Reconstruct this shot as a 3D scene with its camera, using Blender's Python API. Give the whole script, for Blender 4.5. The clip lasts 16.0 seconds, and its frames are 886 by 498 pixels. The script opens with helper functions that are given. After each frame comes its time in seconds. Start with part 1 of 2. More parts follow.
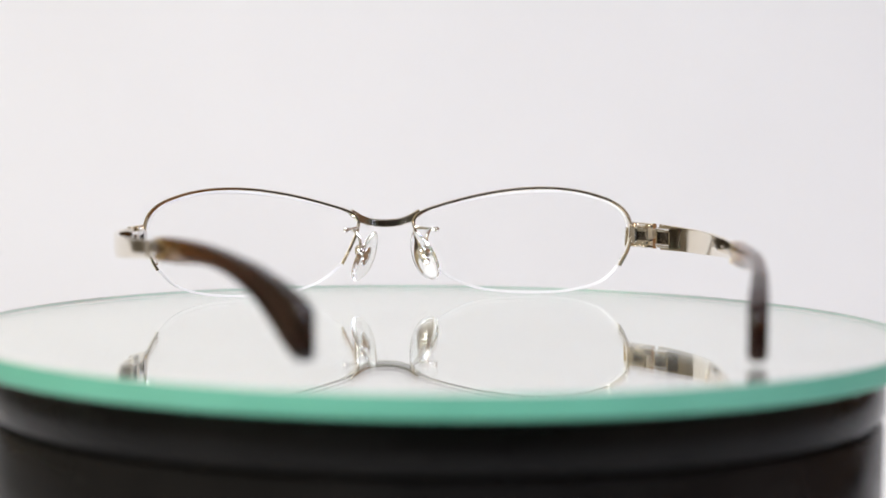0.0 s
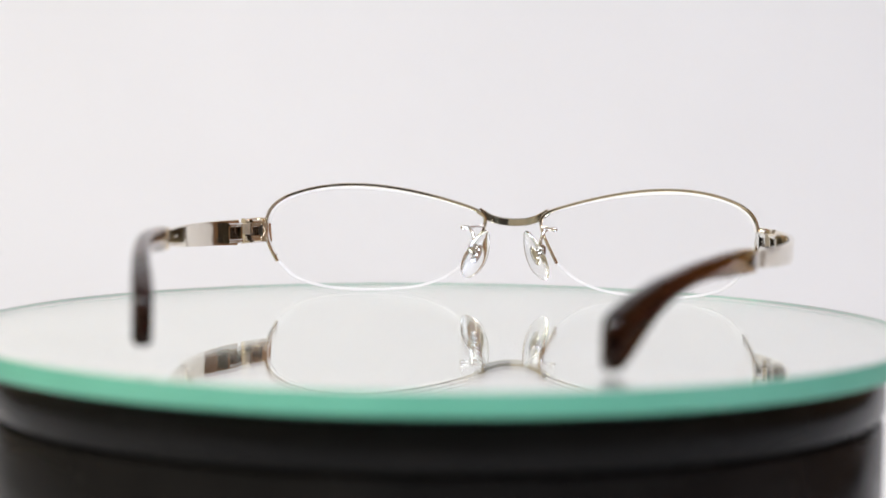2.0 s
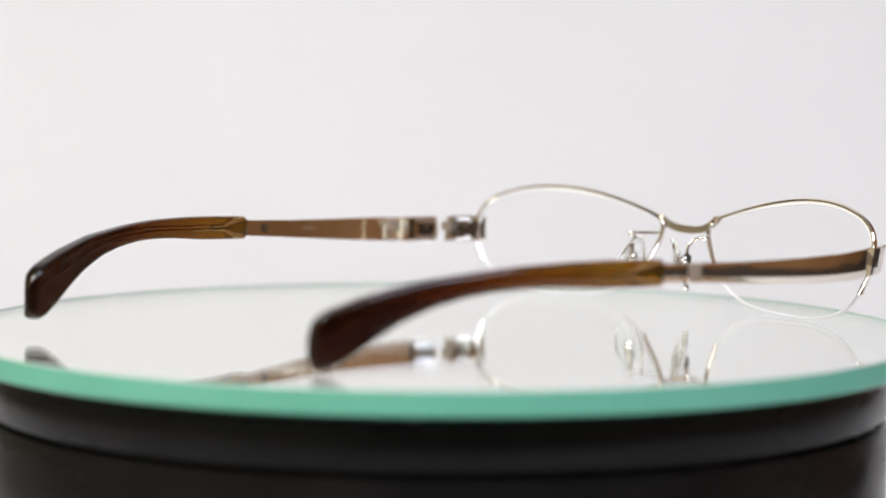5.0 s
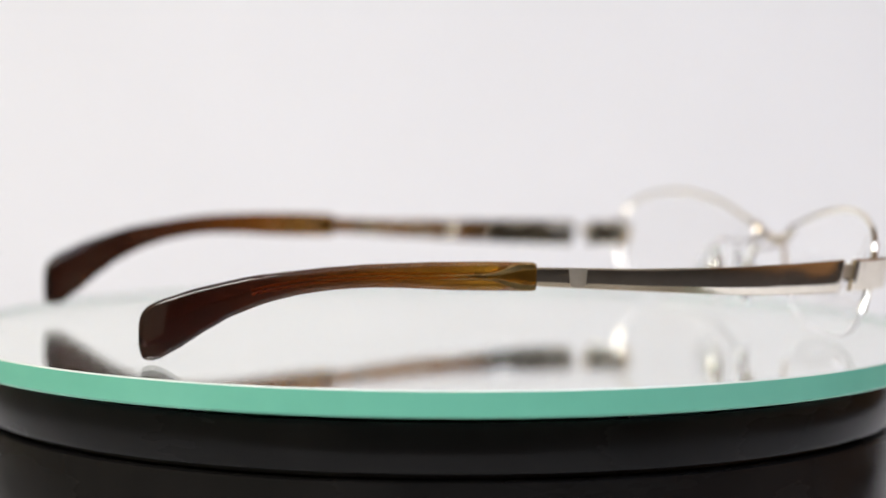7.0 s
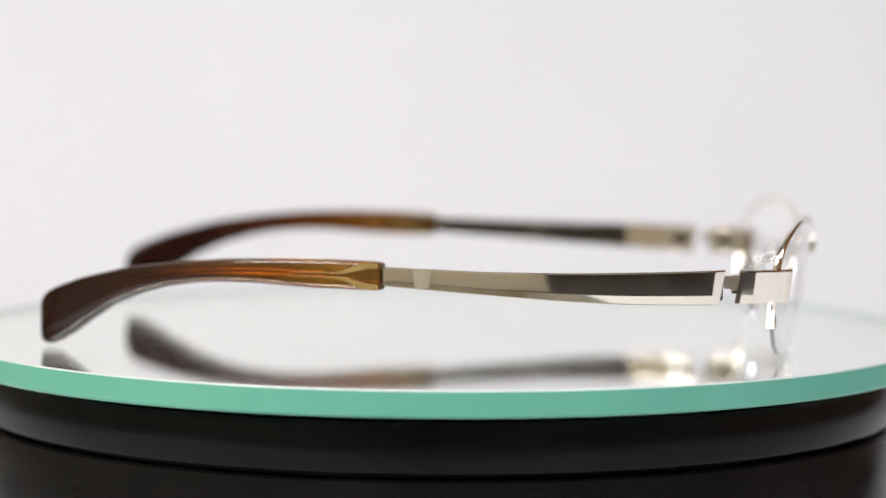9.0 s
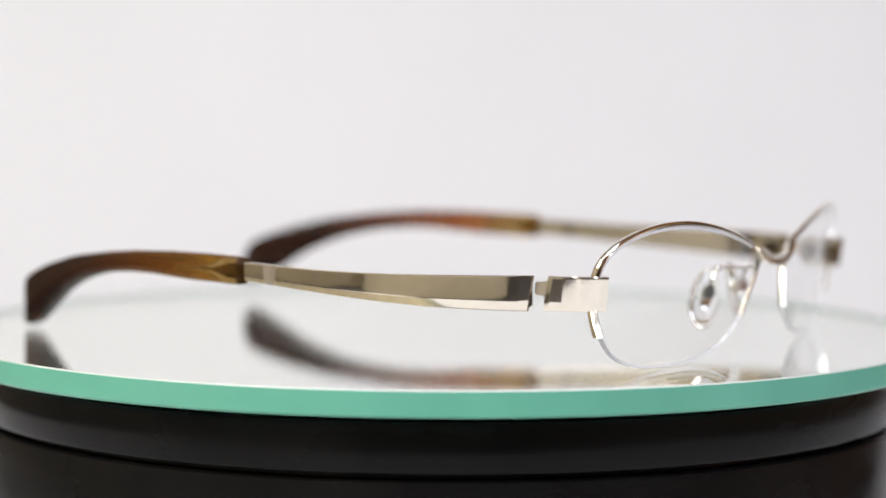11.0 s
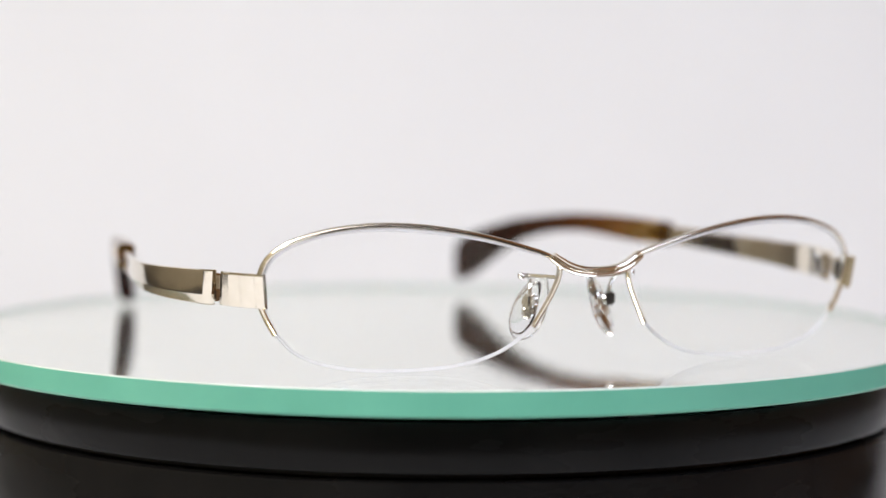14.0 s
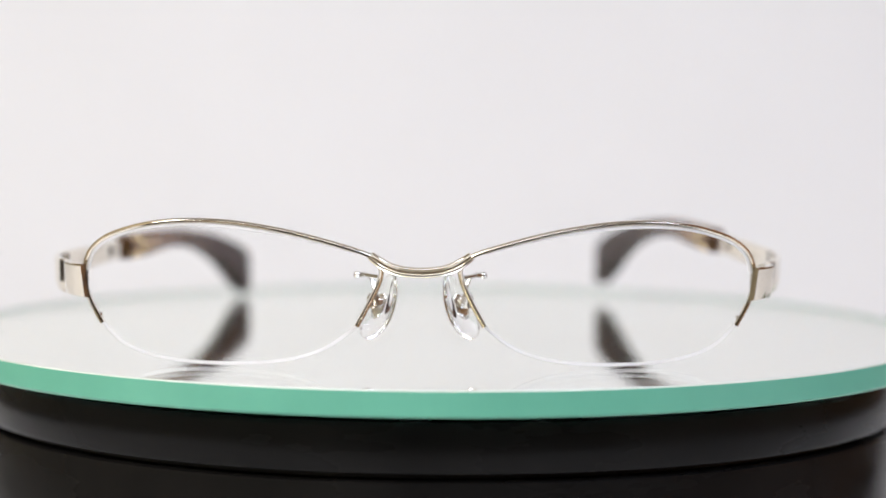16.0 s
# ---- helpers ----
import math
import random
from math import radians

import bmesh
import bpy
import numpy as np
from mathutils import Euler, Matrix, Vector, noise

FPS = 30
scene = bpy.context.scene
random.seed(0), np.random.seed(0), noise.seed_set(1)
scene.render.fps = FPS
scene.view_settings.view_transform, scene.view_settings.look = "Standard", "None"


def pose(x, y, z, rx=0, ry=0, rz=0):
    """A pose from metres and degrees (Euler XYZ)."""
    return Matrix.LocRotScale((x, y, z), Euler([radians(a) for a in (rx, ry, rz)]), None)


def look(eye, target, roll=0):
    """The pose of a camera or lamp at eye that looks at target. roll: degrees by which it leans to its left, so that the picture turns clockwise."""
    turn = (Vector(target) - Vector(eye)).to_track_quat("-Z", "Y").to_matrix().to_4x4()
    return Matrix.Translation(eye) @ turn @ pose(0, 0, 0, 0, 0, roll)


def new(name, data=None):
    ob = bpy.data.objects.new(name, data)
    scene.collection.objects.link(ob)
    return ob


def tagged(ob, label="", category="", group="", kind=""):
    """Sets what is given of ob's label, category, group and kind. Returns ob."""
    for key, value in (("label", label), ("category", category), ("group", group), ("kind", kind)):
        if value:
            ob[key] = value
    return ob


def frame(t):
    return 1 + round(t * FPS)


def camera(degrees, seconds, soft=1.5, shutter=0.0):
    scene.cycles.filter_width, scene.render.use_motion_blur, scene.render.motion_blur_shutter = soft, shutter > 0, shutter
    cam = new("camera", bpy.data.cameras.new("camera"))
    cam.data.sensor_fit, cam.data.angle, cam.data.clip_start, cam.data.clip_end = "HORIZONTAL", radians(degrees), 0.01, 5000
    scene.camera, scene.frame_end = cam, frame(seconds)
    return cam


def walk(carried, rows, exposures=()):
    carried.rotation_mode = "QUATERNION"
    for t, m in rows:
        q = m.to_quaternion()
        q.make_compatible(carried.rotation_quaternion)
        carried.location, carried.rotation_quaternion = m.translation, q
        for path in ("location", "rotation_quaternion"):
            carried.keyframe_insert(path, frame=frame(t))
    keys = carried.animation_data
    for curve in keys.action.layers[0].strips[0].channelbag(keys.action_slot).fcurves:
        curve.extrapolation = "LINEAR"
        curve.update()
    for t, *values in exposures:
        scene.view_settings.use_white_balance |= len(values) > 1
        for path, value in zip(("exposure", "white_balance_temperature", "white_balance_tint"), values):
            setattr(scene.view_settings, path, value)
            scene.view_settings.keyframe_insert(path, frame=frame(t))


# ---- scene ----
cam = camera(22.316, 16.0)
cam.data.dof.use_dof = True
cam.data.dof.aperture_fstop = 8.0


def aim(back, height, pitch, yaw, roll):
    """The camera's pose: metres behind and above the plate's centre, turns in radians."""
    eye = Vector((0, -back, height))
    way = Vector((-math.sin(yaw) * math.cos(pitch), math.cos(yaw) * math.cos(pitch), math.sin(pitch)))
    return look(eye, eye + way, math.degrees(roll))


FAR = (0.5215, 0.0577)
NEAR = (0.5115, 0.0541)
walk(cam, [
    (0.0, aim(*FAR, -0.0752, -0.0028, 0.0090)),
    (0.5, aim(*FAR, -0.0763, -0.0028, 0.0090)),
    (1.0, aim(*FAR, -0.0759, -0.0028, 0.0090)),
    (1.5, aim(*FAR, -0.0759, -0.0028, 0.0090)),
    (2.5, aim(*FAR, -0.0767, -0.0028, 0.0090)),
    (4.0, aim(*FAR, -0.0768, -0.0028, 0.0090)),
    (4.2, aim(*FAR, -0.0768, -0.0028, 0.0090)),
    (6.3, aim(*NEAR, -0.0711, -0.0019, 0.0069)),
    (6.5, aim(*NEAR, -0.0711, -0.0019, 0.0069)),
    (16.0, aim(*NEAR, -0.0711, -0.0019, 0.0069)),
])

# the focus is pulled from the far rims to the near side of the glasses
focus = new("focus_mark")
cam.data.dof.focus_object = focus
walk(focus, [(0.0, pose(0, 0.064, 0.016)), (4.2, pose(0, 0.064, 0.016)), (6.3, pose(0, -0.086, 0.016)), (16.0, pose(0, -0.086, 0.016))])

# ---- light ----
world = bpy.data.worlds.new("world")
world.use_nodes = True
world.node_tree.nodes["Background"].inputs["Color"].default_value = (0.95, 0.97, 1.0, 1)
world.node_tree.nodes["Background"].inputs["Strength"].default_value = 0.2
scene.world = world
# the mirror throws each thing back and forth several times
scene.cycles.max_bounces, scene.cycles.glossy_bounces = 16, 12


def softbox(name, eye, target, size_x, size_y, watts, colour):
    lamp = bpy.data.lights.new(name, "AREA")
    lamp.shape, lamp.size, lamp.size_y, lamp.energy, lamp.color = "RECTANGLE", size_x, size_y, watts, colour
    ob = new(name, lamp)
    ob.matrix_world = look(eye, target)
    return ob


softbox("softbox_lamp_warm", (-0.55, -0.56, 0.88), (-0.15, 0.18, -0.02), 0.5, 0.5, 12.3, (0.980, 0.957, 0.940))
softbox("softbox_lamp_cool", (0.55, -0.56, 0.88), (0.05, 0.15, -0.02), 0.5, 0.5, 6.1, (0.80, 0.90, 1.14))

# unseen overhead fill, added to brighten the south wall and the rim tops
softbox("added_top_fill", (0, -0.85, 1.62), (0, -0.95, 0.0), 0.9, 0.5, 4.5, (0.94, 0.96, 1.0))


# ---- materials ----
def material(name):
    m = bpy.data.materials.new(name)
    m.use_nodes = True
    nodes, links = m.node_tree.nodes, m.node_tree.links
    return m, nodes, links, nodes["Principled BSDF"]


def noise_ramp(nodes, links, scale, low, high, stretch=(1, 1, 1), detail=4.0):
    """A colour that wanders between two tones, in the object's own space."""
    coord = nodes.new("ShaderNodeTexCoord")
    place = nodes.new("ShaderNodeMapping")
    place.inputs["Scale"].default_value = stretch
    tex = nodes.new("ShaderNodeTexNoise")
    tex.inputs["Scale"].default_value, tex.inputs["Detail"].default_value = scale, detail
    ramp = nodes.new("ShaderNodeValToRGB")
    ramp.color_ramp.elements[0].position, ramp.color_ramp.elements[1].position = 0.3, 0.7
    ramp.color_ramp.elements[0].color, ramp.color_ramp.elements[1].color = (*low, 1), (*high, 1)
    links.new(coord.outputs["Object"], place.inputs["Vector"])
    links.new(place.outputs["Vector"], tex.inputs["Vector"])
    links.new(tex.outputs["Fac"], ramp.inputs["Fac"])
    return tex, ramp


def bump(nodes, links, bsdf, tex, strength, distance):
    b = nodes.new("ShaderNodeBump")
    b.inputs["Strength"].default_value, b.inputs["Distance"].default_value = strength, distance
    links.new(tex.outputs["Fac"], b.inputs["Height"])
    links.new(b.outputs["Normal"], bsdf.inputs["Normal"])


def metal(name, low, high, rough):
    m, nodes, links, bsdf = material(name)
    tex, ramp = noise_ramp(nodes, links, 400.0, low, high)
    links.new(ramp.outputs["Color"], bsdf.inputs["Base Color"])
    bsdf.inputs["Metallic"].default_value = 1.0
    grain = nodes.new("ShaderNodeMapRange")
    grain.inputs["To Min"].default_value, grain.inputs["To Max"].default_value = rough * 0.7, rough * 1.4
    links.new(tex.outputs["Fac"], grain.inputs["Value"])
    links.new(grain.outputs["Result"], bsdf.inputs["Roughness"])
    return m


def waves(m, scale, depth):
    """Slow unevenness left by hand polishing."""
    nodes, links = m.node_tree.nodes, m.node_tree.links
    tex, ramp = noise_ramp(nodes, links, scale, (0, 0, 0), (1, 1, 1), (1, 1, 1.6), 1.0)
    bump(nodes, links, nodes["Principled BSDF"], tex, 0.6, depth)
    return m


GOLD = metal("pale_gold_plating", (0.80, 0.74, 0.63), (0.86, 0.80, 0.70), 0.06)
POLISHED = waves(metal("hand_polished_gold", (0.80, 0.74, 0.63), (0.86, 0.80, 0.70), 0.07), 90.0, 0.00013)
CHROME = metal("chrome", (0.78, 0.77, 0.75), (0.84, 0.83, 0.81), 0.07)
COPPER = metal("copper_core", (0.90, 0.42, 0.22), (0.97, 0.60, 0.30), 0.3)
SATIN = metal("satin_inlay_metal", (0.62, 0.55, 0.44), (0.70, 0.63, 0.52), 0.35)
WING = metal("yellow_gold_core", (0.80, 0.58, 0.24), (0.90, 0.70, 0.34), 0.22)
DARK_METAL_AND_SHADE = metal("dark_metal_and_shade", (0.10, 0.085, 0.07), (0.18, 0.15, 0.12), 0.25)


def acetate(name="brown_acetate"):
    """Brown see-through acetate, amber by the collar, dark at the tip, with long streaks."""
    m, nodes, links, bsdf = material(name)
    tex, ramp = noise_ramp(nodes, links, 900.0, (0.55, 0.55, 0.55), (1.0, 1.0, 1.0), (1, 0.05, 1))
    coord = nodes.new("ShaderNodeTexCoord")
    split = nodes.new("ShaderNodeSeparateXYZ")
    along = nodes.new("ShaderNodeMapRange")
    along.inputs["From Min"].default_value, along.inputs["From Max"].default_value = 0.004, 0.070
    tone = nodes.new("ShaderNodeValToRGB")
    tone.color_ramp.elements[0].color = (0.42, 0.21, 0.026, 1)
    tone.color_ramp.elements[1].color = (0.028, 0.007, 0.004, 1)
    tone.color_ramp.elements[1].position = 0.92
    for place, colour in ((0.13, (0.36, 0.165, 0.016, 1)), (0.22, (0.26, 0.105, 0.010, 1)), (0.40, (0.19, 0.066, 0.008, 1)), (0.58, (0.12, 0.035, 0.006, 1)), (0.75, (0.058, 0.014, 0.005, 1))):
        tone.color_ramp.elements.new(place).color = colour
    mix = nodes.new("ShaderNodeMix")
    mix.data_type, mix.blend_type = "RGBA", "MULTIPLY"
    mix.inputs["Factor"].default_value = 0.8
    links.new(coord.outputs["Object"], split.inputs["Vector"])
    links.new(split.outputs["Y"], along.inputs["Value"])
    links.new(along.outputs["Result"], tone.inputs["Fac"])
    links.new(tone.outputs["Color"], mix.inputs["A"])
    links.new(ramp.outputs["Color"], mix.inputs["B"])
    links.new(mix.outputs["Result"], bsdf.inputs["Base Color"])
    bsdf.inputs["Roughness"].default_value = 0.035
    bsdf.inputs["IOR"].default_value = 1.49
    bsdf.inputs["Transmission Weight"].default_value = 0.9
    return m


ACETATE = acetate()


def clear(name, colour, ior, rough=0.0):
    m, nodes, links, bsdf = material(name)
    bsdf.inputs["Base Color"].default_value = (*colour, 1)
    bsdf.inputs["Transmission Weight"].default_value = 1.0
    bsdf.inputs["IOR"].default_value = ior
    bsdf.inputs["Roughness"].default_value = rough
    return m


LENS = clear("clear_demo_lens", (0.998, 0.999, 0.998), 1.2)
PAD = clear("clear_silicone", (0.96, 0.97, 0.96), 1.42, 0.03)


def top_gloss():
    """The plate's clear upper face: part of the light glances off, the rest goes on to the silvering."""
    m, nodes, links, bsdf = material("clear_plate_face")
    nodes.remove(bsdf)
    through_it, gloss, mix = nodes.new("ShaderNodeBsdfTransparent"), nodes.new("ShaderNodeBsdfGlossy"), nodes.new("ShaderNodeMixShader")
    through_it.inputs["Color"].default_value = (0.975, 0.992, 0.965, 1)
    gloss.inputs["Color"].default_value = (1, 1, 1, 1)
    gloss.inputs["Roughness"].default_value = 0.0
    mix.inputs["Fac"].default_value = 0.45
    # pale diffuse haze put into the face to lighten its reflections
    haze, haze_mix = nodes.new("ShaderNodeBsdfDiffuse"), nodes.new("ShaderNodeMixShader")
    tex, ramp = noise_ramp(nodes, links, 30.0, (0.012, 0.012, 0.012), (0.03, 0.03, 0.03))
    haze.inputs["Color"].default_value = (0.88, 0.86, 0.80, 1)
    links.new(through_it.outputs[0], mix.inputs[1])
    links.new(gloss.outputs[0], mix.inputs[2])
    links.new(ramp.outputs["Color"], haze_mix.inputs["Fac"])
    links.new(mix.outputs[0], haze_mix.inputs[1])
    links.new(haze.outputs[0], haze_mix.inputs[2])
    links.new(haze_mix.outputs[0], nodes["Material Output"].inputs["Surface"])
    return m


PLATE_GLASS = top_gloss()


def plain(name, low, high, scale, rough, bump_by=0.0, stretch=(1, 1, 1), coat=0.0):
    m, nodes, links, bsdf = material(name)
    tex, ramp = noise_ramp(nodes, links, scale, low, high, stretch)
    links.new(ramp.outputs["Color"], bsdf.inputs["Base Color"])
    bsdf.inputs["Roughness"].default_value = rough
    bsdf.inputs["Coat Weight"].default_value = coat
    if bump_by:
        bump(nodes, links, bsdf, tex, 0.3, bump_by)
    return m


FROSTED = plain("ground_lens_edge", (0.93, 0.93, 0.93), (0.96, 0.96, 0.96), 600.0, 0.3)
NYLON = plain("white_nylon", (0.92, 0.92, 0.92), (0.96, 0.96, 0.96), 500.0, 0.3)
for soft_white in (FROSTED, NYLON):
    soft_white.node_tree.nodes["Principled BSDF"].inputs["Transmission Weight"].default_value = 0.72
LINER = plain("white_liner", (0.92, 0.92, 0.92), (0.96, 0.96, 0.96), 500.0, 0.4)
GREEN_EDGE = plain("ground_green_glass_edge", (0.141, 0.45, 0.32), (0.16, 0.495, 0.352), 60.0, 0.22)
CHAMFER = plain("chamfered_glass_arris", (0.60, 0.66, 0.60), (0.68, 0.74, 0.68), 80.0, 0.2)
SILVER = metal("mirror_silvering", (0.985, 0.988, 0.985), (0.99, 0.992, 0.99), 0.002)
BLACK = plain("black_gloss_plastic", (0.006, 0.0057, 0.0056), (0.011, 0.0102, 0.0098), 40.0, 0.28, 0.0, (1, 1, 0.3))
smudge, smudge_tones = noise_ramp(BLACK.node_tree.nodes, BLACK.node_tree.links, 18.0, (0.12, 0.12, 0.12), (0.40, 0.40, 0.40), (1, 1, 4), 6.0)
BLACK.node_tree.links.new(smudge_tones.outputs["Color"], BLACK.node_tree.nodes["Principled BSDF"].inputs["Roughness"])
BLACK.node_tree.nodes["Principled BSDF"].inputs["Specular IOR Level"].default_value = 0.10
RUBBER = plain("black_rubber", (0.008, 0.008, 0.008), (0.012, 0.012, 0.012), 200.0, 0.6)
PAPER = plain("white_backdrop_paper", (0.80, 0.80, 0.805), (0.83, 0.83, 0.835), 6.0, 0.75, 0.0005)
WALL = plain("brown_painted_wall", (0.32, 0.155, 0.06), (0.38, 0.19, 0.075), 3.0, 0.7, 0.001)
TABLE = plain("dark_brown_table", (0.022, 0.018, 0.016), (0.034, 0.028, 0.024), 5.0, 0.8, 0.0005, (1, 0.1, 1))
TAN = plain("tan_painted_wall", (0.44, 0.37, 0.235), (0.50, 0.42, 0.27), 3.0, 0.7, 0.001)
CARD = plain("cream_reflector_card", (0.41, 0.36, 0.25), (0.47, 0.415, 0.29), 8.0, 0.8, 0.0005)
BEIGE = plain("beige_painted_wall", (0.68, 0.63, 0.56), (0.74, 0.69, 0.62), 3.0, 0.7, 0.001)
DUSK = plain("dark_reflection_board", (0.062, 0.050, 0.030), (0.085, 0.068, 0.040), 3.0, 0.7, 0.001)
SIDE = plain("white_painted_wall", (0.70, 0.70, 0.71), (0.76, 0.76, 0.77), 3.0, 0.7, 0.001)

MM = 0.001


# ---- mesh helpers ----
def part(name, bm, mat, parent, label="", smooth=True, crease=28):
    """Links a bmesh, drawn in millimetres, as one mesh under a thing or a part."""
    bmesh.ops.recalc_face_normals(bm, faces=bm.faces)
    bmesh.ops.scale(bm, vec=(MM, MM, MM), verts=bm.verts)
    me = bpy.data.meshes.new(name)
    for f in bm.faces:
        f.smooth = smooth
    for e in bm.edges:
        if len(e.link_faces) == 2 and e.calc_face_angle(0) > radians(crease):
            e.smooth = False
    bm.to_mesh(me)
    bm.free()
    for one in (mat if isinstance(mat, (list, tuple)) else [mat]):
        me.materials.append(one)
    ob = new(name, me)
    ob.parent = parent
    if label:
        ob["label"] = label
    return ob


def spline(points, steps):
    """A smooth curve through the points (Catmull-Rom)."""
    p = [Vector(q) for q in points]
    p = [p[0] * 2 - p[1]] + p + [p[-1] * 2 - p[-2]]
    out = []
    for i in range(1, len(p) - 2):
        for k in range(steps):
            t = k / steps
            out.append(0.5 * (2 * p[i] + (p[i + 1] - p[i - 1]) * t
                              + (2 * p[i - 1] - 5 * p[i] + 4 * p[i + 1] - p[i + 2]) * t * t
                              + (3 * p[i] - p[i - 1] - 3 * p[i + 1] + p[i + 2]) * t ** 3))
    out.append(p[-2])
    return out


def rounded(w, h, r, n=3):
    """A rectangle w by h with rounded corners, as a loop of points."""
    r = min(r, w / 2 - 1e-4, h / 2 - 1e-4)
    loop = []
    for cx, cy, a in ((w / 2 - r, h / 2 - r, 0), (r - w / 2, h / 2 - r, 90), (r - w / 2, r - h / 2, 180), (w / 2 - r, r - h / 2, 270)):
        for k in range(n + 1):
            b = radians(a + 90 * k / n)
            loop.append((cx + r * math.cos(b), cy + r * math.sin(b)))
    return loop


def skin(bm, rings, close=False):
    """Joins rings of points to a tube, capped unless it closes on itself."""
    rows = [[bm.verts.new(v) for v in ring] for ring in rings]
    n = len(rows[0])
    for i in range(len(rows) - (0 if close else 1)):
        a, b = rows[i], rows[(i + 1) % len(rows)]
        for j in range(n):
            bm.faces.new((a[j], a[(j + 1) % n], b[(j + 1) % n], b[j]))
    if not close:
        bm.faces.new(rows[0][::-1])
        bm.faces.new(rows[-1])
    return rows


def sweep(bm, path, profile, up, close=False):
    """Carries a profile, points (across, along up), down a path. profile may be a function of the way 0..1."""
    rings = []
    last = len(path) - 1
    for i, p in enumerate(path):
        a, b = (path[i - 1], path[(i + 1) % len(path)]) if close else (path[max(i - 1, 0)], path[min(i + 1, last)])
        t = (b - a).normalized()
        v = (Vector(up) - t * t.dot(Vector(up))).normalized()
        u = t.cross(v)
        loop = profile(i / last) if callable(profile) else profile
        rings.append([p + u * x + v * y for x, y in loop])
    skin(bm, rings, close)


def block(bm, centre, size, bevel=0.15, turn=0.0):
    made = bmesh.ops.create_cube(bm, size=1.0, matrix=Matrix.Translation(centre) @ Matrix.Rotation(turn, 4, "Z") @ Matrix.Diagonal((*size, 1)))
    edges = {e for v in made["verts"] for e in v.link_edges}
    bmesh.ops.bevel(bm, geom=list(edges), offset=bevel, segments=2, affect="EDGES")


def rod(bm, a, b, r, n=16):
    a, b = Vector(a), Vector(b)
    m = Matrix.Translation((a + b) / 2) @ (b - a).to_track_quat("Z", "Y").to_matrix().to_4x4()
    bmesh.ops.create_cone(bm, cap_ends=True, segments=n, radius1=r, radius2=r, depth=(b - a).length, matrix=m)


def lathe(bm, outline, segments=192):
    """Turns an outline of (radius, height) round the upright axis."""
    rows = []
    for r, z in outline:
        rows.append([bm.verts.new((r * math.cos(k * math.tau / segments), r * math.sin(k * math.tau / segments), z)) for k in range(segments)])
    for a, b in zip(rows, rows[1:]):
        for k in range(segments):
            bm.faces.new((a[k], a[(k + 1) % segments], b[(k + 1) % segments], b[k]))
    return rows


def empty(name, label, category):
    ob = new(name)
    ob.empty_display_size = 0.02
    return tagged(ob, label, category)


# ---- the place: white sweep and plain walls, with boards added for reflections ----
def sweep_backdrop():
    bm = bmesh.new()
    path = [(-350, -80.0), (380, -80.0)]
    for k in range(1, 13):
        a = radians(90 * k / 12)
        path.append((380 + 300 * math.sin(a), 220 - 300 * math.cos(a)))
    path.append((680, 1500))
    front = [[(x, y, z) for y, z in path] + [(x, y + 4, z - 4) for y, z in reversed(path)] for x in (-520, 560)]
    skin(bm, front)
    return tagged(part("backdrop", bm, PAPER, None, smooth=True), "white seamless paper curving up behind the turntable", "backdrop", kind="structure")


def wall(name, centre, size, mat, label):
    bm = bmesh.new()
    bmesh.ops.create_cube(bm, size=1.0, matrix=Matrix.Translation(centre) @ Matrix.Diagonal((*size, 1)))
    return tagged(part(name, bm, mat, None, smooth=False), label, "wall", kind="structure")


backdrop = sweep_backdrop()
wall("ground", (0, 90, -109), (2200, 3180, 50), TABLE, "plain dark brown table surface under the paper")["category"] = "table"
wall("wall_south", (0, -1550, 794), (2100, 100, 1816), BEIGE, "plain beige wall behind the camera")
# low dark board, unseen, added so upright metal reflects something dark
wall("dark_board", (0, -1488, 163), (1980, 20, 490), DUSK, "unseen dark brown board added to darken reflections in the metal")
wall("wall_north", (0, 1630, 794), (2100, 100, 1816), WALL, "plain brown wall behind the backdrop")
wall("wall_west", (-805, 40, 794), (100, 3080, 1816), TAN, "plain tan side wall")
wall("wall_east", (1052, 40, 794), (100, 3080, 1816), WALL, "plain brown side wall")
# tilted board added beside the camera as a reflector for the metal
reflector = wall("reflector_board", (0, 0, 120), (530, 12, 400), CARD, "unseen low cream board added as a reflector for the polished metal")
reflector.matrix_world = pose(-0.40, -0.446, -0.008, 27, 0, -42)
wall("ceiling", (0, 40, 1752), (2200, 3280, 100), SIDE, "plain white ceiling")


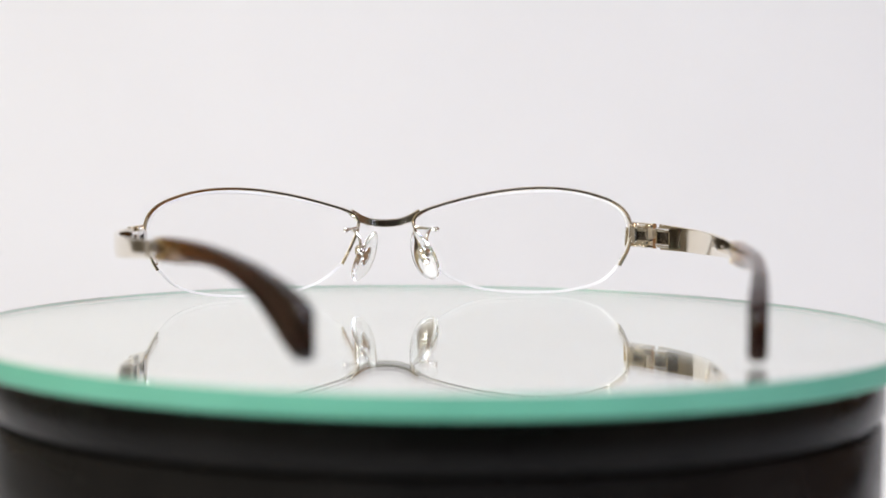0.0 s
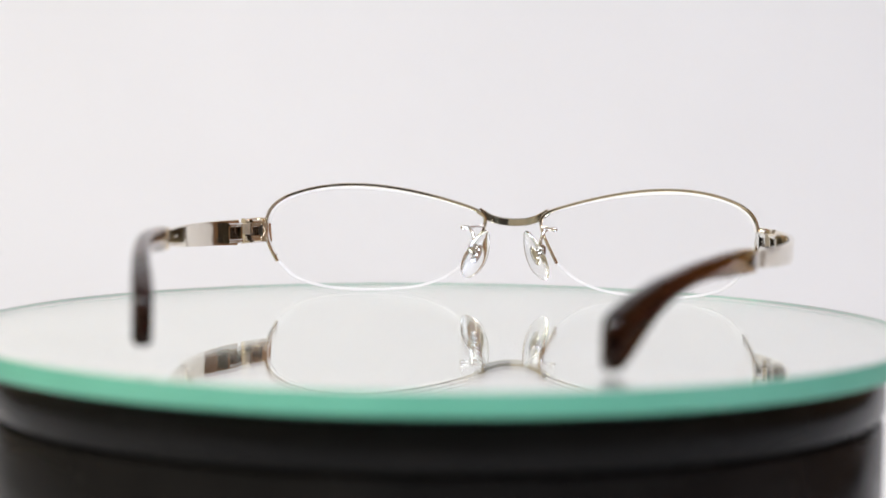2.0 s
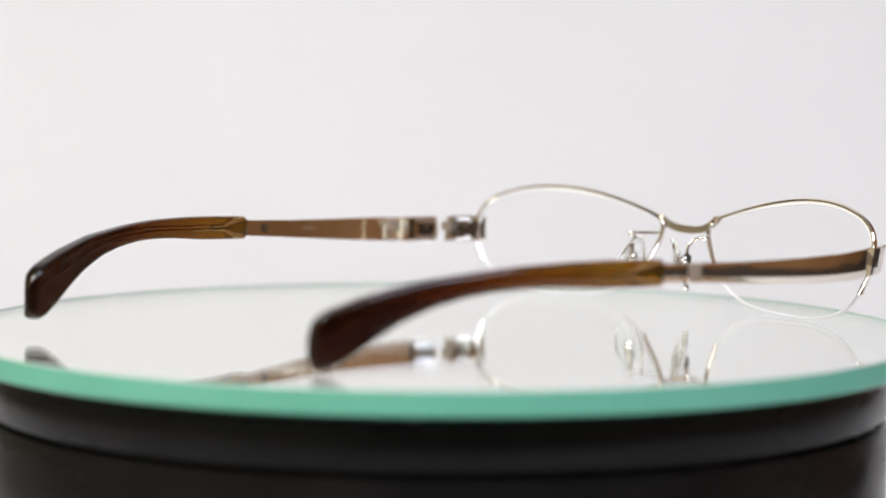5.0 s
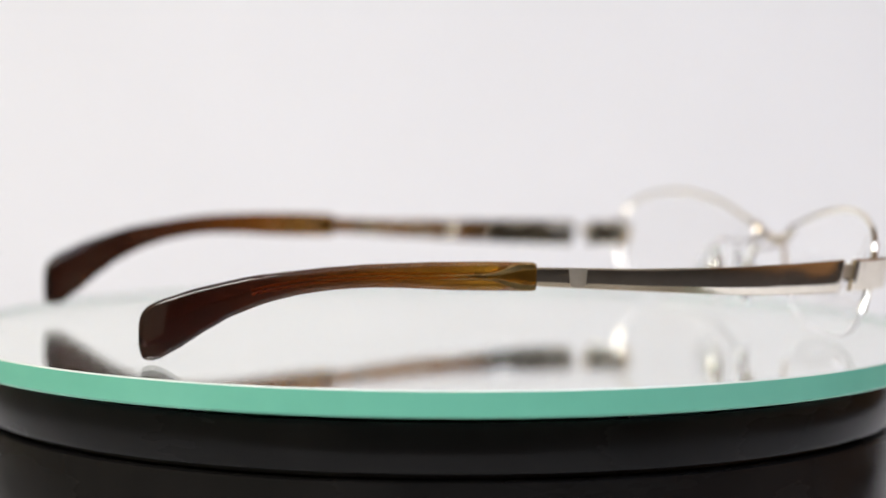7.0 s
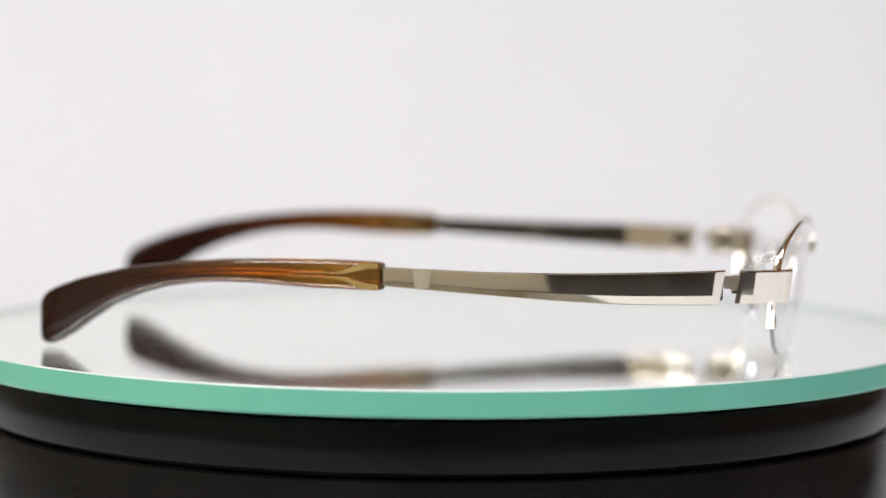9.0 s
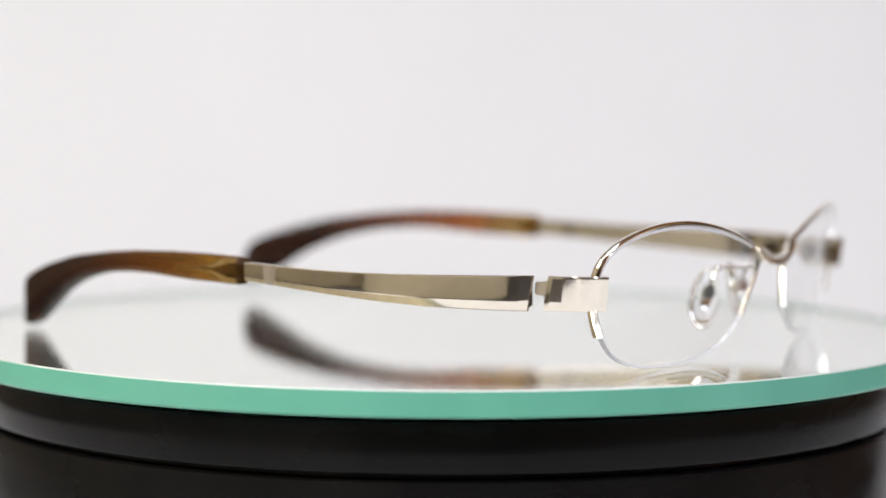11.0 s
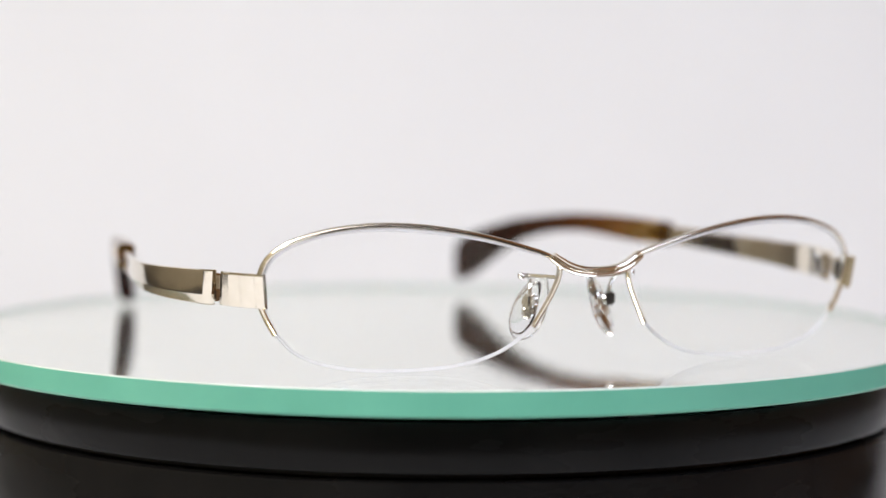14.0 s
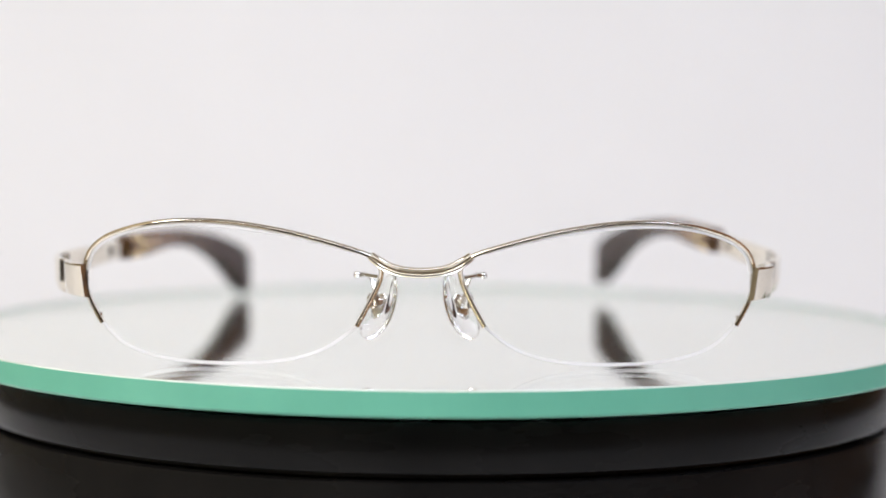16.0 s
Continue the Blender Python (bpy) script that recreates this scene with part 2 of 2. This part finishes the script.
# ---- turntable and mirror plate ----
def turntable():
    top = empty("turntable", "round black gloss plastic display turntable on white paper", "turntable")
    top.location = (0, 0, -0.080)
    up = 80.0
    bm = bmesh.new()
    lathe(bm, [(0.01, up - 17.9), (101.5, up - 17.9), (102.6, up - 18.4), (103.0, up - 19.5), (103.0, 6), (101.5, 3.5), (0.01, 3.5)])
    base = part("base", bm, BLACK, top, "black gloss plastic drum")
    bm = bmesh.new()
    lathe(bm, [(0.01, up - 6.6), (101.0, up - 6.6), (102.9, up - 7.0), (103.4, up - 8.0), (103.4, up - 15.6), (103.0, up - 16.5), (101.5, up - 16.8), (0.01, up - 16.8)])
    platter = part("platter", bm, BLACK, top, "turning black gloss platter")
    bm = bmesh.new()
    lathe(bm, [(0.01, up - 16.8), (99.5, up - 16.8), (99.5, up - 17.9), (0.01, up - 17.9)], 96)
    part("bearing_gap", bm, RUBBER, top, "dark gap under the platter")
    bm = bmesh.new()
    lathe(bm, [(85, up - 5.3), (100, up - 5.3), (100, up - 6.6), (85, up - 6.6)], 96)
    part("pad", bm, RUBBER, platter, "black rubber ring under the mirror")
    for k in range(4):
        a = math.tau * (k + 0.5) / 4
        bm = bmesh.new()
        rod(bm, (85 * math.cos(a), 85 * math.sin(a), 0), (85 * math.cos(a), 85 * math.sin(a), 3.6), 9)
        part("rubber_foot", bm, RUBBER, top)
    return top, platter


def mirror_plate():
    top = empty("mirror_plate", "round green-edged mirror glass plate on the turntable", "mirror")
    r, thick = 110.2, 5.2
    bm = bmesh.new()
    outline = [(0.01, 0.0), (r - 0.25, 0.0), (r, -0.3), (r, -thick + 0.5), (r - 0.45, -thick), (0.01, -thick)]
    rows = lathe(bm, outline, 256)
    bm.faces.ensure_lookup_table()
    for i, f in enumerate(bm.faces):
        f.material_index = (0, 2, 1, 1, 1)[i // 256]
    glass = part("glass_disc", bm, [PLATE_GLASS, GREEN_EDGE, CHAMFER], top, "thick clear glass with a polished green edge", smooth=False)
    bm = bmesh.new()
    lathe(bm, [(0.01, -0.53), (r - 0.1, -0.53), (r - 0.1, -0.8), (0.01, -0.8)], 256)
    part("silver_backing", bm, SILVER, top, "silvered mirror backing", smooth=False)
    return top


stand, platter = turntable()
mirror = mirror_plate()

# ---- eyeglasses ----
glasses = empty("eyeglasses", "open half-rim eyeglasses, pale gold metal with brown temple tips", "eyeglasses")
FRONT = Matrix.Translation((-3.4, -81.9, 0)) @ Matrix.Rotation(radians(1.05), 4, "Z") @ Matrix.Translation((0, 81, 0))


def face(x, z):
    """How far back the front lies at x and z: wrapped round the face and leaning in below."""
    return -81.5 + 9.5 * (x / 64) ** 2 + 0.15 * (21 - z)


RIM = [(62.3, 8.0), (64.4, 11.8), (65.5, 15.2), (65.7, 18.2), (65.1, 20.9), (63.9, 22.9), (62.0, 24.5), (59.3, 25.9), (54.0, 27.5), (48.0, 28.4),
       (42.0, 28.6), (36.4, 28.3), (31.0, 27.6), (25.5, 26.6), (20.0, 25.3), (15.0, 23.9), (11.2, 22.7), (8.7, 21.4), (7.6, 19.6), (8.0, 16.9), (9.8, 13.0), (12.3, 8.4)]
CORD = [(12.3, 8.4), (15.4, 5.7), (19.0, 3.5), (24.0, 1.8), (30.0, 0.85), (36.0, 0.5), (42.0, 0.5), (48.0, 0.95), (54.0, 2.2), (58.7, 4.4), (62.3, 8.0)]


def on_face(points, side, steps):
    return [Vector((side * p.x, face(p.x, p.y), p.y)) for p in spline([(x, z, 0) for x, z in points], steps)]


def put(bm, m):
    bmesh.ops.transform(bm, matrix=m, verts=bm.verts)


def front(side):
    # half rim
    bm = bmesh.new()
    shape = [(0.22, 0.68), (0.42, 0.45), (0.50, 0.05), (0.48, -0.2), (0.37, -0.42), (0.09, -0.62), (0.02, -0.50), (-0.05, -0.62), (-0.30, -0.60), (-0.44, -0.42), (-0.44, 0.45), (-0.22, 0.68)]
    sweep(bm, on_face(RIM, side, 5), lambda w: [(-side * o, v * (1.5 - 0.5 * min(1, w * 4))) for o, v in shape], (0, 1, 0))
    put(bm, FRONT)
    rim = part("half_rim", bm, GOLD, glasses, "slim pale gold upper rim", crease=40)
    # cap where the cord is locked
    bm = bmesh.new()
    p = on_face(RIM, side, 1)[0]
    rod(bm, p + Vector((side * 0.2, -0.2, 1.6)), p + Vector((side * 0.62, 0.0, 1.55)), 0.42, 12)
    put(bm, FRONT)
    part("cord_lock", bm, CHROME, rim)
    # cord
    bm = bmesh.new()
    sweep(bm, on_face(CORD, side, 5), rounded(0.38, 0.5, 0.18, 3), (0, 1, 0))
    put(bm, FRONT)
    part("nylon_cord", bm, NYLON, glasses, "white nylon cord under the lens")
    # lens
    outline = spline([(x, z, 0) for x, z in RIM[:-1] + CORD[:-1]] + [(*RIM[0], 0)], 4)[:-1]
    mid = sum(outline, Vector()) / len(outline)
    bm = bmesh.new()
    shells = []
    for back in (-0.4, 0.4):
        rings = []
        for k in (1.0, None, 0.75, 0.5, 0.25):
            rings.append([bm.verts.new((side * q.x, face(q.x, q.y) + back, q.y)) for q in (mid + (o - mid) * (k * 0.991 if k else 0.991 - 0.35 / (o - mid).length) for o in outline)])
        hub = bm.verts.new((side * mid.x, face(mid.x, mid.y) + back, mid.y))
        n = len(outline)
        for a, b in zip(rings, rings[1:]):
            for j in range(n):
                f = bm.faces.new((a[j], a[(j + 1) % n], b[(j + 1) % n], b[j]))
                f.material_index = 1 if a is rings[0] else 0
        for j in range(n):
            bm.faces.new((rings[-1][j], rings[-1][(j + 1) % n], hub))
        shells.append(rings[0])
    for j in range(n):
        f = bm.faces.new((shells[0][j], shells[0][(j + 1) % n], shells[1][(j + 1) % n], shells[1][j]))
        f.material_index = 1
    for ring in shells:
        for j in range(n):
            bm.edges.get((ring[j], ring[(j + 1) % n])).smooth = False
    put(bm, FRONT)
    lens = part("lens", bm, [LENS, FROSTED], glasses, "clear demo lens with a pale ground edge")
    lens.visible_shadow = False
    # white liner between rim and lens
    bm = bmesh.new()
    strip = [q + (mid - q).normalized() * 0.85 for q in spline([(x, z, 0) for x, z in RIM[3:17]], 5)]
    path = [Vector((side * q.x, face(q.x, q.y), q.y)) for q in strip]
    sweep(bm, path, lambda w: rounded(0.15 + 0.65 * math.sin(math.pi * w) ** 0.5, 1.0, 0.2, 2), (0, 1, 0))
    put(bm, FRONT)
    part("rim_liner", bm, LINER, rim, "white liner showing under the rim")
    # nose pad on its wire
    bm = bmesh.new()
    wire = spline([(side * 8.0, -80.2, 18.0), (side * 9.4, -77.6, 18.0), (side * 10.8, -74.8, 18.0), (side * 10.4, -73.4, 17.8), (side * 9.5, -72.2, 16.9), (side * 9.0, -71.4, 15.2), (side * 8.9, -71.0, 13.0)], 5)
    sweep(bm, wire, rounded(0.8, 0.8, 0.39, 3), (0.3, 0.5, 0.8))
    bmesh.ops.create_uvsphere(bm, u_segments=14, v_segments=8, radius=0.72, matrix=Matrix.Translation((side * 12.3, -73.9, 17.9)))
    rod(bm, (side * 10.8, -74.4, 18.0), (side * 12.3, -73.9, 17.9), 0.5, 12)
    put(bm, FRONT)
    arm = part("pad_arm", bm, CHROME, glasses, "bent pale metal nose pad arm")
    bm = bmesh.new()
    block(bm, (side * 9.2, -71.0, 12.6), (2.2, 1.9, 2.9), 0.45, side * radians(-35))
    rod(bm, (side * 9.4, -70.8, 12.4), (side * 8.2, -69.9, 12.2), 1.2, 18)
    put(bm, FRONT)
    part("pad_mount", bm, CHROME, arm)
    bm = bmesh.new()
    bmesh.ops.create_uvsphere(bm, u_segments=28, v_segments=16, radius=1.0)
    for v in bm.verts:
        w = 3.4 - 0.7 * v.co.z - 0.25 * v.co.z ** 2
        v.co = Vector((v.co.x * 1.15, v.co.y * w, v.co.z * 7.0))
        v.co.x += 0.035 * v.co.y ** 2
    m = Matrix.Translation((side * 8.0, -69.6, 11.3)) @ Matrix.Rotation(side * radians(-24), 4, "Y")
    m = m @ Matrix.Rotation(radians(180 - 52 if side > 0 else 52), 4, "Z")
    put(bm, m)
    put(bm, FRONT)
    pad = part("nose_pad", bm, PAD, glasses, "clear silicone nose pad")
    pad.visible_shadow = False
    bm = bmesh.new()
    bmesh.ops.create_uvsphere(bm, u_segments=28, v_segments=20, radius=1.0)
    for v in bm.verts:
        v.co = Vector((v.co.x * 0.35, v.co.y * 1.35, v.co.z * 2.7))
        v.co.x += 0.10 * math.sin(v.co.z * 4.2) * math.cos(v.co.y * 3.4)
    put(bm, m)
    put(bm, FRONT)
    part("pad_insert", bm, CHROME, pad, "metal plate inside the pad")
    # end piece, bent round to the hinge: fluted facets, thin top arris, bevel below
    bm = bmesh.new()
    course = [(65.3, -73.6, 0.0), (65.9, -73.0, 0.0), (66.35, -72.5, 0.0), (66.5, -72.1, -0.09), (66.8, -71.7, -0.09), (67.0, -71.35, 0.0),
              (67.6, -70.3, 0.08), (68.0, -69.5, 0.08), (68.3, -68.9, -0.10), (68.7, -68.0, -0.03), (69.35, -66.5, 0.05), (69.9, -64.4, 0.02), (70.05, -63.5, -0.10)]
    rings = []
    for k, (x, y, swell) in enumerate(course):
        a, b = course[max(k - 1, 0)], course[min(k + 1, len(course) - 1)]
        out = Vector((b[1] - a[1], a[0] - b[0], 0)).normalized()
        shape = [(-0.65, 0.2), (-0.65, 6.4), (-0.45, 6.6), (0.35, 6.6), (0.58 + swell, 6.42), (0.65 + swell, 6.15), (0.65 + swell, 1.9), (0.64 + swell, 1.4), (0.55 + swell * 0.3, 0.14), (0.1, 0.0), (-0.5, 0.0)]
        slant = min(1.0, max(0.0, (y + 69.0) / 4.5))
        shape = [(o + 0.15 * (1 - 0.75 * slant) * (h - 3.3), h) for o, h in shape]
        rings.append([(side * (x + out.x * o), y + out.y * o + slant * 1.2 * (0.5 - h / 6.6), 13.1 + h) for o, h in shape])
    skin(bm, rings)
    put(bm, FRONT)
    end = part("end_piece", bm, POLISHED, glasses, "broad polished gold end piece", crease=8)
    bm = bmesh.new()
    block(bm, (side * 67.9, -66.2, 18.1), (2.0, 4.4, 1.3), 0.3, side * radians(-24))
    block(bm, (side * 67.9, -66.2, 14.5), (2.0, 4.4, 1.3), 0.3, side * radians(-24))
    block(bm, (side * 66.3, -69.9, 16.3), (1.8, 3.0, 4.6), 0.35, side * radians(-26))
    block(bm, (side * 68.3, -64.4, 17.0), (1.4, 1.2, 2.6), 0.3, side * radians(-20))
    put(bm, FRONT)
    hinge = part("hinge_block", bm, CHROME, end, "chrome hinge block behind the end piece")
    for dz in (-2.3, 2.3):
        bm = bmesh.new()
        rod(bm, (side * 66.7, -68.6, 16.3 + dz), (side * 68.2, -65.3, 16.3 + dz), 0.75, 18)
        put(bm, FRONT)
        part("hinge_ear", bm, GOLD, end, "rounded gold hinge ear")
    # solid block fills the slot; the shade inside is put into its colour
    bm = bmesh.new()
    block(bm, (side * 68.0, -66.4, 16.3), (1.2, 3.4, 2.5), 0.1, side * radians(-24))
    put(bm, FRONT)
    part("hinge_slot_shade", bm, DARK_METAL_AND_SHADE, end)
    bm = bmesh.new()
    block(bm, (side * 69.0, -62.9, 17.2), (1.3, 4.2, 2.5), 0.3)
    rod(bm, (side * 68.6, -63.0, 15.6), (side * 68.6, -63.0, 18.6), 0.75)
    put(bm, FRONT)
    knuckle = part("hinge_knuckle", bm, SATIN, end, "hinge knuckle in the gap")
    bm = bmesh.new()
    rod(bm, (side * 68.6, -63.0, 15.1), (side * 68.6, -63.0, 15.65), 0.55)
    put(bm, FRONT)
    part("screw", bm, DARK_METAL_AND_SHADE, end, "tiny hinge screw")


def bridge():
    bm = bmesh.new()
    half = [(9.6, 22.2), (8.2, 21.2), (6.4, 20.15), (4.0, 19.4), (1.4, 19.1)]
    line = [(-x, z) for x, z in half] + [(x, z) for x, z in reversed(half)]
    path = spline([(x, -81.9 - 0.9 * (1 - (x / 9.6) ** 2), z) for x, z in line], 5)
    shape = [(-1.0, -0.75), (-1.0, 0.5), (-0.8, 0.75), (0.75, 0.75), (1.0, 0.5), (1.02, -0.3), (0.93, -0.75), (0.72, -1.0), (0.48, -1.08), (0.24, -1.0), (0.06, -0.75), (-0.06, -0.45), (-0.2, -0.75), (-0.4, -0.93), (-0.62, -0.97), (-0.85, -0.9)]
    sweep(bm, path, lambda w: [(z * (0.85 + 0.15 * min(1, 6 * w, 6 - 6 * w)), y) for z, y in shape], (0, 1, 0))
    put(bm, FRONT)
    bar = part("bridge", bm, GOLD, glasses, "low curved gold bridge with a groove along its front", crease=32)


COURSE = [(-61.9, 70.8), (-58.4, 72.0), (-52.0, 73.8), (-44.0, 75.2), (-36.0, 75.6), (-28.0, 75.2), (-18.0, 73.7), (-8.0, 71.5), (0.0, 69.7), (5.5, 68.5),
          (14.0, 66.4), (25.6, 64.1), (37.6, 61.4), (50.0, 57.7), (60.0, 54.2), (70.0, 50.4), (79.8, 46.6)]
FINE = [(p.x, p.y) for p in spline([(y, x, 0) for y, x in COURSE], 8)]


def inward(y):
    """How far from the middle the temple runs at y: bowed out behind the hinge, in towards the tip."""
    return float(np.interp(y, [a for a, b in FINE], [b for a, b in FINE]))


def level(table, y):
    return float(np.interp(y, [a for a, b in table], [b for a, b in table]))


TIP_TOP = [(5.5, 20.2), (14, 20.35), (25.6, 20.25), (37.6, 19.8), (46.2, 19.05), (59, 17.4), (69.4, 14.8), (76.2, 12.3), (78.3, 11.0), (79.4, 9.6), (79.8, 7.6)]
TIP_LOW = [(5.5, 14.5), (19.7, 14.6), (25.6, 14.9), (31.5, 15.2), (37.6, 15.2), (43.7, 14.8), (50, 13.8), (56.3, 12.1), (62.8, 9.3), (68, 6.0), (72.2, 3.0), (75.6, 1.0), (77.6, 0.35), (79.2, 0.9), (79.8, 3.2)]
BAR_TOP = [(-61.9, 19.75), (-31, 19.05), (-14.4, 18.9), (5.5, 19.2), (24, 18.5)]
BAR_LOW = [(-61.9, 12.95), (-42, 13.2), (-31, 13.6), (-14.5, 14.4), (-2.2, 15.0), (5.5, 15.4), (24, 16.6)]


def temple(side):
    # one temple stands a little higher at its tip than the other
    lift = Matrix.Translation((0, -62, 16.3)) @ Matrix.Rotation(radians(0.0 if side < 0 else 1.8), 4, "X") @ Matrix.Translation((0, 62, -16.3))
    place = Matrix.Translation((-4, -1.5 if side < 0 else 2.7, 0)) @ lift
    if side > 0:
        place = place @ Matrix.Translation((0, -62, 0)) @ Matrix.Diagonal((1, 1.005, 1, 1)) @ Matrix.Translation((0, 62, 0))
    # polished metal bar: upright face, thin arris above, shallow bevel below that wraps round the front end
    bm = bmesh.new()
    rings = []
    for y in [-61.9, -61.7, -60.2, -59.9, -58.4] + [-56.4 + 3 * k for k in range(18)] + [-4.6, -4.2, -2.0, -1.6, 0.5, 3, 6.4, 9, 12, 15, 18]:
        low, high = level(BAR_LOW, y), level(BAR_TOP, y)
        tall = high - low
        cut = max(0.0, -60.0 - y) * 0.28
        dip = 0.30 * tall
        bow = 0.06 * tall
        slim = 0.6 if y > 7.0 else 1.0
        shape = [(-0.58, 0.03), (-0.62, 0.10), (-0.62, tall - 0.38), (-0.57, tall - 0.18), (-0.47, tall - 0.06), (-0.34, tall), (0.40 - cut, tall), (0.62 - cut, tall - 0.14), (0.66 - cut, tall - 0.34),
                 (0.66 - cut, dip + 0.15), (0.64 - cut, dip - 0.15), (0.64 - bow - cut * 0.4, 0.14), (0.08, 0.0), (-0.30, 0.0)]
        ring = []
        for o, h in shape:
            lean = 1.2 * (1 - h / tall) * min(1.0, max(0.0, (-57.0 - y) / 4.9))
            ring.append((side * (inward(y) + o * slim), y + lean, low + tall / 2 + (h - tall / 2) * slim))
        rings.append(ring)
    skin(bm, rings)
    put(bm, place)
    bar = part("temple", bm, POLISHED, glasses, "flat polished pale gold temple", crease=7)
    # cup-shaped inlay
    bm = bmesh.new()
    high, low = level(BAR_TOP, -3.1) - 0.08, level(BAR_LOW, -3.1) + 0.05
    half = [(1.9, 1.0), (1.75, 0.8), (1.65, 0.5), (1.6, 0.3), (1.45, 0.15), (1.1, 0.06)]
    cup = [(-3.1 + w, f) for w, f in half] + [(-3.1 - w, f) for w, f in reversed(half)]
    skin(bm, [[(side * (inward(y) + out), y, low + (high - low) * f) for y, f in cup] for out in (0.05, 0.68, 0.74)])
    put(bm, place)
    part("inlay", bm, SATIN, bar, "small satin inlay", smooth=False)
    bm = bmesh.new()
    rod(bm, (side * (inward(-3.1) - 0.3), -3.1, 17.0), (side * (inward(-3.1) - 0.85), -3.1, 17.0), 1.15, 20)
    put(bm, place)
    part("inner_stud", bm, DARK_METAL_AND_SHADE, bar, "dark stud on the inner face", smooth=False)
    # faint stamp on the inner face, too small to read
    for k in range(5):
        bm = bmesh.new()
        y = -22.4 + 1.05 * k
        block(bm, (side * (inward(y) - 0.63), y, 16.7), (0.06, 0.72, 0.55), 0.02, side * 0.15)
        put(bm, place)
        part("stamp_mark", bm, SATIN, bar, "faint grey stamped mark")
    # spring box and leaf on the inner face
    bm = bmesh.new()
    for dz in (-2.1, 2.1):
        block(bm, (side * 70.7, -57.8, 16.3 + dz), (1.7, 6.4, 1.2), 0.3, side * -0.32)
    for dy in (-2.9, 2.5):
        block(bm, (side * (70.7 + 0.33 * dy), -57.8 + dy, 16.3), (1.7, 1.2, 5.2), 0.3, side * -0.32)
    put(bm, place)
    box = part("spring_box", bm, GOLD, bar, "polished spring hinge box")
    # dark block in the box's opening, coloured for the shade within
    bm = bmesh.new()
    block(bm, (side * 70.8, -57.9, 16.3), (0.9, 4.2, 3.2), 0.1, side * -0.32)
    put(bm, place)
    part("box_slot_shade", bm, DARK_METAL_AND_SHADE, box)
    bm = bmesh.new()
    for dz in (-2.1, 2.1):
        rod(bm, (side * 68.95, -60.5, 16.3 + dz), (side * 70.85, -54.9, 16.3 + dz), 0.45, 12)
    put(bm, place)
    part("box_ridge", bm, CHROME, box)
    # acetate tip
    bm = bmesh.new()
    rings = []
    ys = [4.9, 5.1, 5.6] + [8 + 2.5 * k for k in range(25)] + [70, 72, 74, 75.5, 77, 78.2, 79.0, 79.5, 79.8]
    for y in ys:
        droop = 2.1 * max(0.0, (y - 25) / 55) ** 2 if side > 0 else 0.0
        low, high = level(TIP_LOW, y) - droop, level(TIP_TOP, y) - droop
        thick = float(np.interp(y, (5, 20, 40, 60, 72), (3.6, 3.3, 3.1, 3.6, 4.1)))
        if y > 76:
            thick *= math.sqrt(max(0.12, 1 - ((y - 76) / 4.0) ** 2))
        if y < 5.5:
            trim = (5.6 - y) * 0.4
            low, high, thick = low + trim, high - trim, thick - trim
        slope = (inward(min(y + 0.5, 79.8)) - inward(y - 0.5))
        ring = []
        for o, z in rounded(thick, high - low, 1.15, 5):
            ring.append((side * (inward(y) - 0.2 + o), y - o * slope, (low + high) / 2 + z))
        rings.append(ring)
    skin(bm, rings)
    put(bm, place)
    tip = part("temple_tip", bm, ACETATE, bar, "see-through brown acetate temple tip")
    # gold wings of the core, let into the outer face by the collar
    for bend, proud in ((1, 1.50), (-1, 1.50), (1, -1.85), (-1, -1.85)):
        bm = bmesh.new()
        path = spline([(side * (inward(y) + proud), y, 17.35 + h * bend) for y, h in ((5.6, 2.05), (8.4, 1.95), (10.6, 1.35), (13.0, 0.62), (16.0, 0.42), (24.0, 0.40))], 4)
        sweep(bm, path, lambda w: rounded(0.5, float(np.interp(w, (0, 0.3, 0.55, 0.75, 1), (0.95, 1.25, 0.75, 0.3, 0.12))), 0.05, 1), (0, 0, 1))
        put(bm, place)
        part("core_wing", bm, WING, tip, "gold core showing through the tip", smooth=False)
    # core wires
    for dz in (-0.42, 0.42):
        bm = bmesh.new()
        path = [Vector((side * (inward(y) + 0.55), y, (level(TIP_LOW, y) + level(TIP_TOP, y)) / 2 + dz)) for y in range(17, 62, 3)]
        sweep(bm, path, rounded(0.45, 0.45, 0.2, 2), (0, 0, 1))
        put(bm, place)
        part("core_wire", bm, COPPER, tip, "reddish copper core inside the tip")


for hand in (-1, 1):
    front(hand)
    temple(hand)
bridge()


# ---- what moves ----
def motions():
    rate = -math.degrees(0.2094)
    times = [0.5 * k for k in range(33)]
    walk(mirror, [(t, pose(0, 0, 0, 0, 0, rate * (t - 16))) for t in times])
    walk(glasses, [(t, pose(0, 0, 0, 0, 0, rate * (t - 16))) for t in times])
    walk(platter, [(t, pose(0, 0, 0, 0, 0, rate * (t - 16))) for t in times])


motions()
